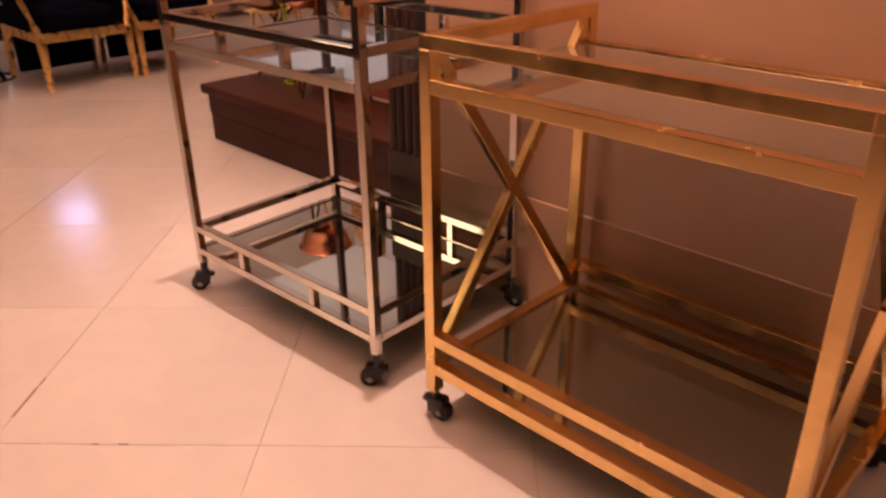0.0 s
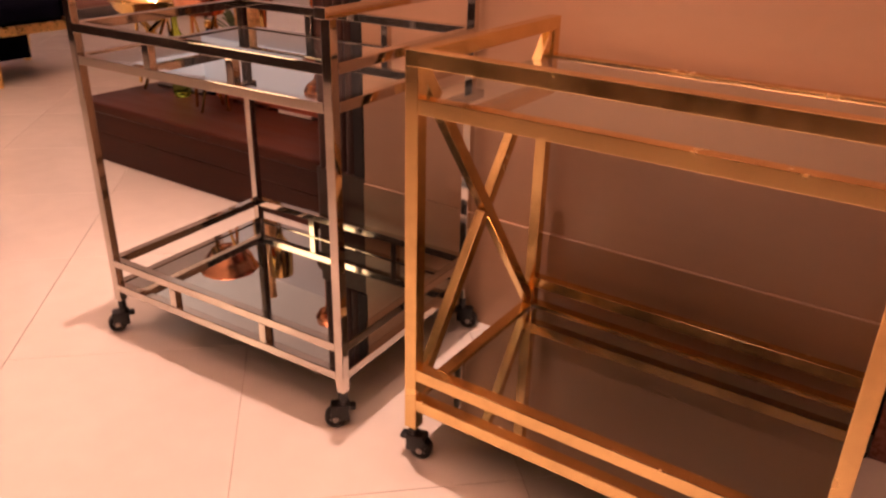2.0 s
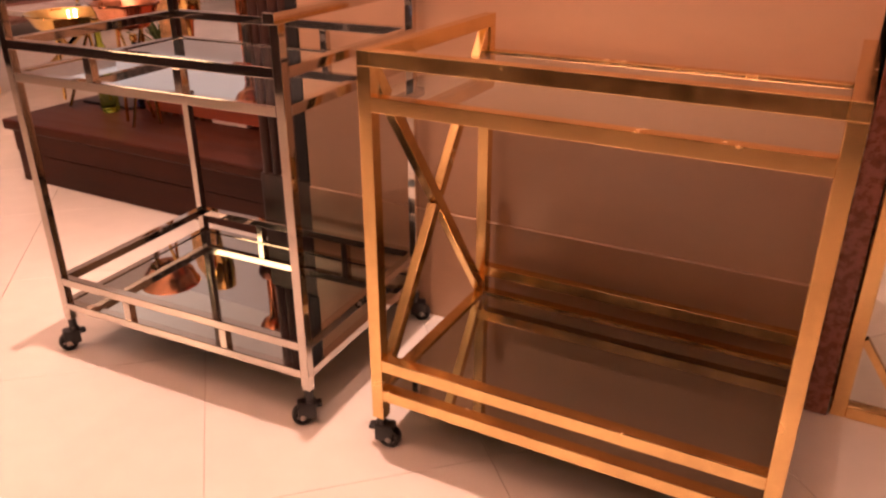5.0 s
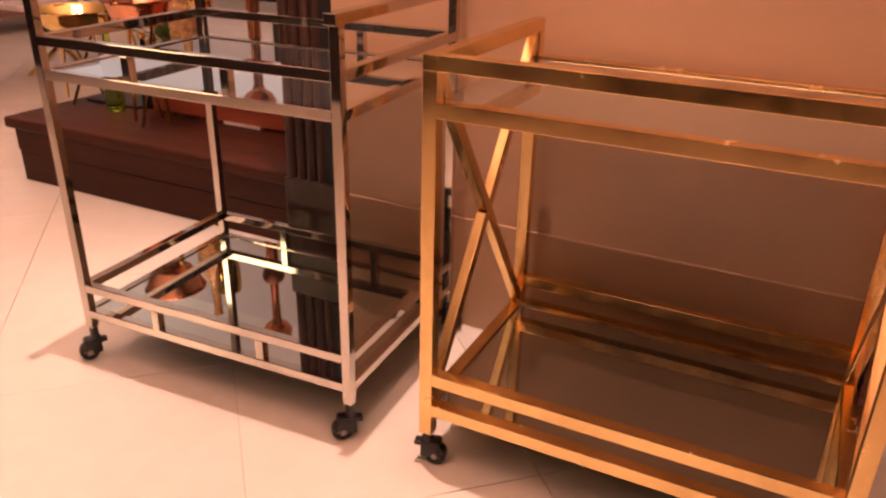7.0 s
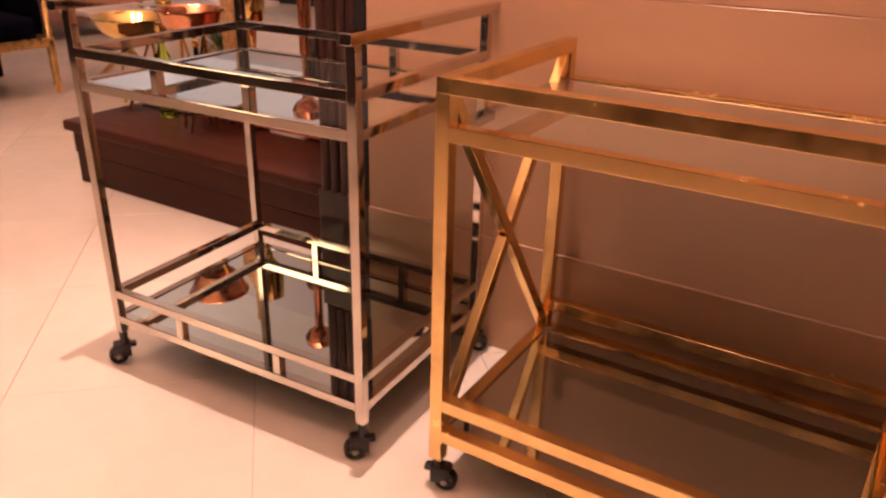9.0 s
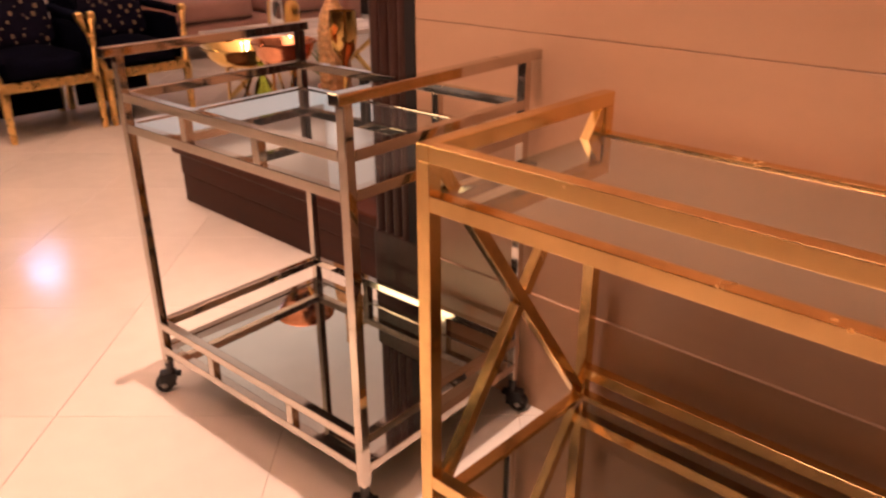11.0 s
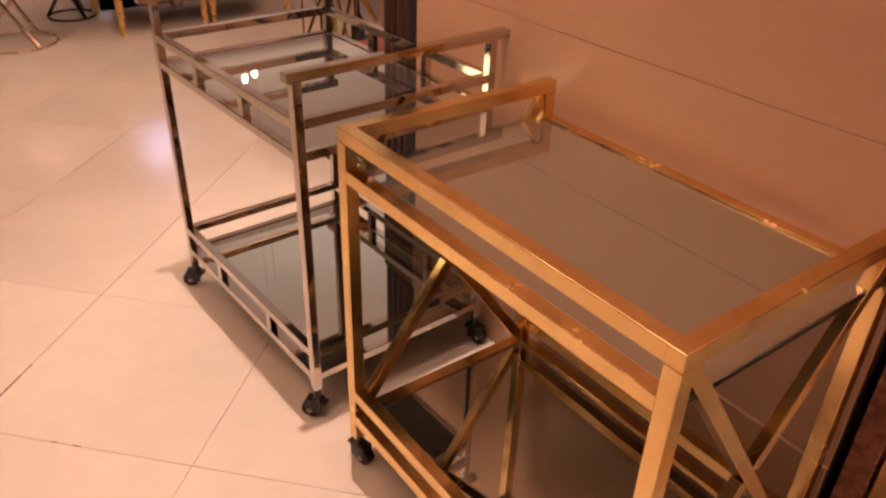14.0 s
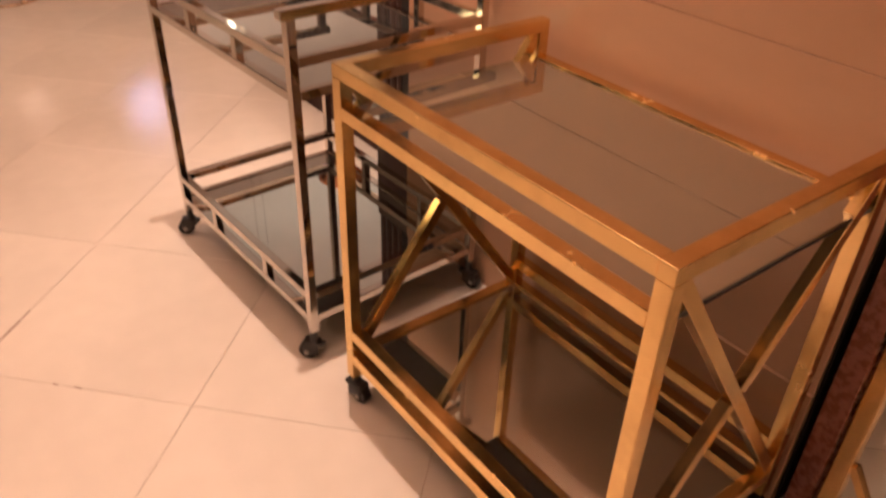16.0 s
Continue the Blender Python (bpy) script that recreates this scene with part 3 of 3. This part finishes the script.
def side_table(name, x, y, h, r, label, top=MARBLE, metal=CHROME):
    t = thing(name, (x, y, 0), 20, label, "side table")
    part("top", turned([(r - 0.01, h - 0.015), (r, h - 0.012), (r, h - 0.002), (r - 0.004, h)], 40), top, t, smooth=True)
    part("ring", turned([(r * 0.7, 0), (r * 0.7, 0.012), (r * 0.66, 0.012), (r * 0.66, 0), (r * 0.7, 0)], 40, None, None, False), metal, t, smooth=True)
    for k in range(3):
        a = 2 * math.pi * k / 3
        p, q = (r * 0.68 * math.cos(a), r * 0.68 * math.sin(a), 0.01), (-r * 0.75 * math.cos(a + 0.35), -r * 0.75 * math.sin(a + 0.35), h - 0.015)
        part("leg", bar(p, q, 0.018, 0.018), metal, t)
    return t


side_table("side_table", -4.62, 0.93, 0.42, 0.30, "round glass side table on crossed pale brass legs", GLASS, PALE_BRASS)

for x, y, watts, cone in SPOTS:
    d = thing("ceiling_downlight", (x, y, CEIL), 0, "round recessed ceiling downlight with a glowing lens", "ceiling light", "ceiling downlights")
    part("rim", turned([(0.075, -0.012), (0.085, -0.008), (0.085, -0.0005), (0.07, -0.0005)], 28), CHROME, d, smooth=True)
    part("lens", turned([(0.05, -0.016), (0.062, -0.0135)], 24), LAMP_GLOW, d, "glowing warm lens")
# made-up bowl fixtures that carry the added fill uplights
for x, y, watts in FILL_PENDANTS:
    d = thing("pendant_lamp", (x, y, 0), 0, "unseen gold bowl uplight added as fill light", "pendant lamp", "bowl pendants")
    part("bowl", turned([(0.02, 2.98), (0.18, 3.00), (0.32, 3.07), (0.40, 3.17), (0.395, 3.17), (0.31, 3.08), (0.17, 3.015), (0.02, 3.0)], 40), GOLDPOL, d, smooth=True)
    for k in range(3):
        a = 2 * math.pi * k / 3
        part("rod", bar((0.385 * math.cos(a), 0.385 * math.sin(a), 3.165), (0.02 * math.cos(a), 0.02 * math.sin(a), CEIL - 0.03), 0.008, 0.008, (0.3, 0.2, 1)), GOLDPOL, d)
    part("rose", turned([(0.05, CEIL - 0.03), (0.07, CEIL - 0.001)], 24), GOLDPOL, d, smooth=True)
screen = thing("display_screen", (-6.45, 2.08, 1.19), -16, "lit bluish display screen on a dark stand", "screen")
part("panel", block(-0.02, 0.02, -0.2, 0.2, 0.05, 0.45, 0.004), SCREEN_GLOW, screen, "glowing bluish screen")
part("stand", block(-0.03, 0.03, -0.05, 0.05, -1.19, 0.05, 0.004), DARKWOOD, screen)
part("foot", block(-0.18, 0.18, -0.2, 0.2, -1.19, -1.17, 0.004), DARKWOOD, screen)
globe = thing("globe_floor_lamp", (-8.2, 1.45, 0), 0, "floor lamp with a glowing white globe on a gold stem", "floor lamp")
part("base", turned([(0.15, 0), (0.15, 0.015), (0.03, 0.03)], 32), GOLDPOL, globe, smooth=True)
part("stem", turned([(0.012, 0.03), (0.012, 1.58)], 16), GOLDPOL, globe, smooth=True)
part("collar", turned([(0.05, 1.575), (0.06, 1.60), (0.05, 1.61)], 20), GOLDPOL, globe, smooth=True)
for dx, dy in ((0, 0), (0.10, -0.16)):
    b = thing("hanging_bulb", (-7.9 + dx, 3.65 + dy, 2.95), 0, "bare warm glowing bulb hanging on a thin cord", "pendant lamp", "hanging bulbs")
    part("bulb", turned([(0.004, -0.032), (0.022, -0.025), (0.032, 0), (0.024, 0.035), (0.02, 0.055)], 20), BULB_GLOW, b, "glowing warm bulb", True)
    part("socket", turned([(0.022, 0.054), (0.022, 0.10), (0.008, 0.115)], 16), GOLDPOL, b, smooth=True)
    part("cord", turned([(0.0016, 0.11), (0.0016, CEIL - 2.951)], 8), RUBBER, b)
shade = thing("drum_pendant", (-4.2, -1.98, 0), 0, "drum pendant with a glowing warm fabric shade", "pendant lamp")
part("shade", turned([(0.37, 2.08), (0.38, 2.085), (0.38, 2.34), (0.37, 2.345), (0.365, 2.34), (0.365, 2.09), (0.37, 2.08)], 48, None, None, False), SHADE_GLOW, shade, "glowing warm fabric drum", True)
part("diffuser", turned([(0.02, 2.092), (0.364, 2.092), (0.364, 2.096), (0.02, 2.096)], 48), SHADE_GLOW, shade, "glowing round diffuser", True)
part("rod", turned([(0.010, 2.096), (0.010, CEIL - 0.02)], 12), GOLDPOL, shade)
part("rose", turned([(0.06, CEIL - 0.03), (0.07, CEIL - 0.001)], 24), GOLDPOL, shade, smooth=True)

# made-up holder around the added far wall light
trough = thing("wall_washer_trough", (-5.6, 6.5, 0), 0, "long low unseen trough for the light added at the pale wall", "light")
part("channel", joined(block(-3.05, 3.05, -0.09, -0.075, 0, 0.2, 0.002), block(-3.05, 3.05, 0.075, 0.09, 0, 0.2, 0.002), block(-3.05, 3.05, -0.075, 0.075, 0, 0.02, 0.002)), RUBBER, trough)

slats = thing("slatted_screen", (-6.4, 1.40, 0), 0, "cream painted slatted screen standing beside a brown pillar", "screen")
for y in (-0.13, 0.13):
    part("upright", block(-0.02, 0.02, y - 0.012, y + 0.012, 0, 1.3, 0.002), PILLAR_BROWN, slats)
part("backing", block(-0.018, -0.013, -0.117, 0.117, 0.03, 1.29, 0.001), PILLAR_BROWN, slats)
for k in range(20):
    part("slat", block(-0.012, 0.012, -0.117, 0.117, 0.05 + 0.062 * k, 0.078 + 0.062 * k, 0.003), SLAT_WHITE, slats)
pillar = thing("brown_pillar", (-6.4, 1.615, 0), 0, "plain brown square pillar between screen and cabinet", "pillar")
part("shaft", block(-0.06, 0.06, -0.058, 0.058, 0.08, CEIL - 0.002, 0.004), PILLAR_BROWN, pillar)
part("base", block(-0.07, 0.07, -0.066, 0.066, 0, 0.08, 0.004), PILLAR_BROWN, pillar)
cabinet = thing("display_cabinet", (-6.5, 1.84, 0), 0, "dark navy display cabinet with a small bluish reflection", "cabinet")
part("body", block(-0.20, 0.20, -0.145, 0.145, 0.05, 1.25, 0.006), NAVY, cabinet)
part("plinth", block(-0.18, 0.18, -0.13, 0.13, 0, 0.05, 0.003), BLACK, cabinet)
# the screen's bluish reflection on the cabinet, drawn as a glowing piece
part("reflection_patch", block(0.2005, 0.208, -0.085, 0.010, 0.30, 0.46, 0.002), REFLECTION_GLOW, cabinet, "glowing patch for a small bluish reflection")
part("door_rail", block(0.2005, 0.215, -0.13, 0.13, 0.24, 0.27, 0.002), DARK_STEEL, cabinet)

cove = thing("cove_light", (-9.18, 7.18, 2.5), 0, "long white cove light along the showroom walls", "light")
part("strip", block(0.0, 0.03, -4.2, 0.0, 0, 0.35, 0.003), COVE_GLOW, cove)
part("strip", block(0.03, 4.2, -0.03, 0.0, -0.2, 0.5, 0.003), COVE_GLOW, cove)


def bottle(name, x, y, z, h, r, material, label, category="bottle"):
    b = thing(name, (x, y, z), 0, label, category)
    part("body", turned([(r * 0.8, 0), (r, 0.01), (r, h * 0.55), (r * 0.75, h * 0.66), (r * 0.35, h * 0.74), (r * 0.32, h * 0.90)], 20), material, b, smooth=True)
    part("stopper", turned([(r * 0.35, h * 0.90), (r * 0.5, h * 0.93), (r * 0.45, h), (r * 0.2, h * 1.01)], 16), GOLDPOL, b, "gold stopper", True)


bottle("decanter", -4.55, 0.78, 0.42, 0.26, 0.045, GLASS, "clear glass decanter with a gold stopper on the side table", "decanter")
bottle("decanter", -4.70, 0.86, 0.42, 0.20, 0.040, GLASS, "short clear glass decanter on the side table", "decanter")
tray = thing("gold_tray", (-4.60, 1.06, 0.42), 0, "round gold tray with a raised rim on the side table", "tray")
part("plate", turned([(0.13, 0), (0.15, 0.012), (0.155, 0.022), (0.15, 0.022), (0.14, 0.010)], 32), GOLDPOL, tray, smooth=True)
bottle("glass_vase", -4.25, 3.0, 0.43, 0.32, 0.05, GLASS, "tall clear glass vase with a gold stopper on the marble table", "vase")
bottle("glass_vase", -4.35, 3.2, 0.43, 0.24, 0.05, AMBER, "amber glass vase with a gold stopper on the marble table", "vase")
bottle("green_bottle", -2.78, 1.885, 0.246, 0.36, 0.036, GREEN_GLASS, "lime green glass bottle with a gold stopper on the platform")
bottle("blue_bottle", -2.705, 1.985, 0.246, 0.29, 0.030, NAVY_GLASS, "dark blue glass bottle with a gold stopper on the platform")
side_table("side_table", -5.05, 1.32, 0.44, 0.20, "small round marble table on crossed dark steel legs", MARBLE, DARK_STEEL)

plant = thing("potted_plant", (-3.0, 2.42, 0.246), 0, "small green plant in a copper pot on the platform", "plant")
part("pot", turned([(0.05, 0), (0.07, 0.02), (0.075, 0.12), (0.07, 0.125), (0.06, 0.11)], 24), COPPER, plant, smooth=True)
rng = random.Random(7)
for k in range(26):
    a, lean, ln = rng.uniform(0, 6.28), rng.uniform(0.15, 0.9), rng.uniform(0.10, 0.2)
    bm = bmesh.new()
    pts = []
    for u in (0.0, 0.35, 0.7, 1.0):
        w = 0.020 * math.sin(math.pi * min(0.98, 0.12 + u * 0.86))
        rr, zz = ln * u * lean, 0.11 + ln * u * (1.1 - 0.5 * lean * u)
        c, n = Vector((rr * math.cos(a), rr * math.sin(a), zz)), Vector((-math.sin(a), math.cos(a), 0))
        pts.append((bm.verts.new(c - n * w), bm.verts.new(c + Vector((0, 0, -0.006))), bm.verts.new(c + n * w)))
    for p, q in zip(pts, pts[1:]):
        bm.faces.new((p[0], p[1], q[1], q[0]))
        bm.faces.new((p[1], p[2], q[2], q[1]))
    part("leaf", bm, LEAF, plant)

# ---- floor tiles ----
S, TURN_T = 0.556, 43.2
tile_mesh = None
ax = Vector((math.cos(radians(TURN_T)), math.sin(radians(TURN_T)), 0))
ay = Vector((-ax.y, ax.x, 0))
origin = Vector((-1.10, 0.592, 0))
rng = random.Random(4)
far = bmesh.new()
count = 0
for i in range(-18, 19):
    for j in range(-18, 19):
        p = origin + ax * S * (i + 0.5) + ay * S * (j + 0.5)
        if not (-9.0 < p.x < 4.0 and -5.0 < p.y < 7.0):
            continue
        near = -6.2 < p.x < 0.9 and -0.8 < p.y < 3.4
        g = S / 2 - 0.0006
        if near:
            if tile_mesh is None:
                first_tile = part("tile", block(-g, g, -g, g, -0.010, 0.0, 0.0008, 1), TILE, floor)
                tile_mesh = first_tile.data
                ob = first_tile
            else:
                ob = new("tile", tile_mesh)
                ob.parent = floor
            ob.matrix_basis = pose(p.x, p.y, rng.uniform(-0.0003, 0.0), 0, 0, TURN_T + 90 * rng.randrange(4))
        else:
            m = pose(p.x, p.y, -0.005, 0, 0, TURN_T) @ Matrix.Diagonal((2 * g, 2 * g, 0.010, 1))
            bmesh.ops.create_cube(far, size=1.0, matrix=m)
tagged(part("far_tiles", far, TILE, floor), kind="stuff")

# dark dirt where the grout has come out of the joints: start and end along the tile axes
for a0, b0, a1, b1, wide in ((-S, 0.084, -S, 0.190, 0.0042), (-S, 0.195, -S, 0.232, 0.0022), (-0.345, 0, -0.330, 0, 0.0022), (-0.29, 0, -0.270, 0, 0.0022)):
    p, q = origin + ax * a0 + ay * b0, origin + ax * a1 + ay * b1
    p.z = q.z = -0.0007
    part("joint_stain", bar(p, q, wide, 0.0026, (0, 0, 1), 0.0004), STAIN, floor, "dark dirt in an open joint")
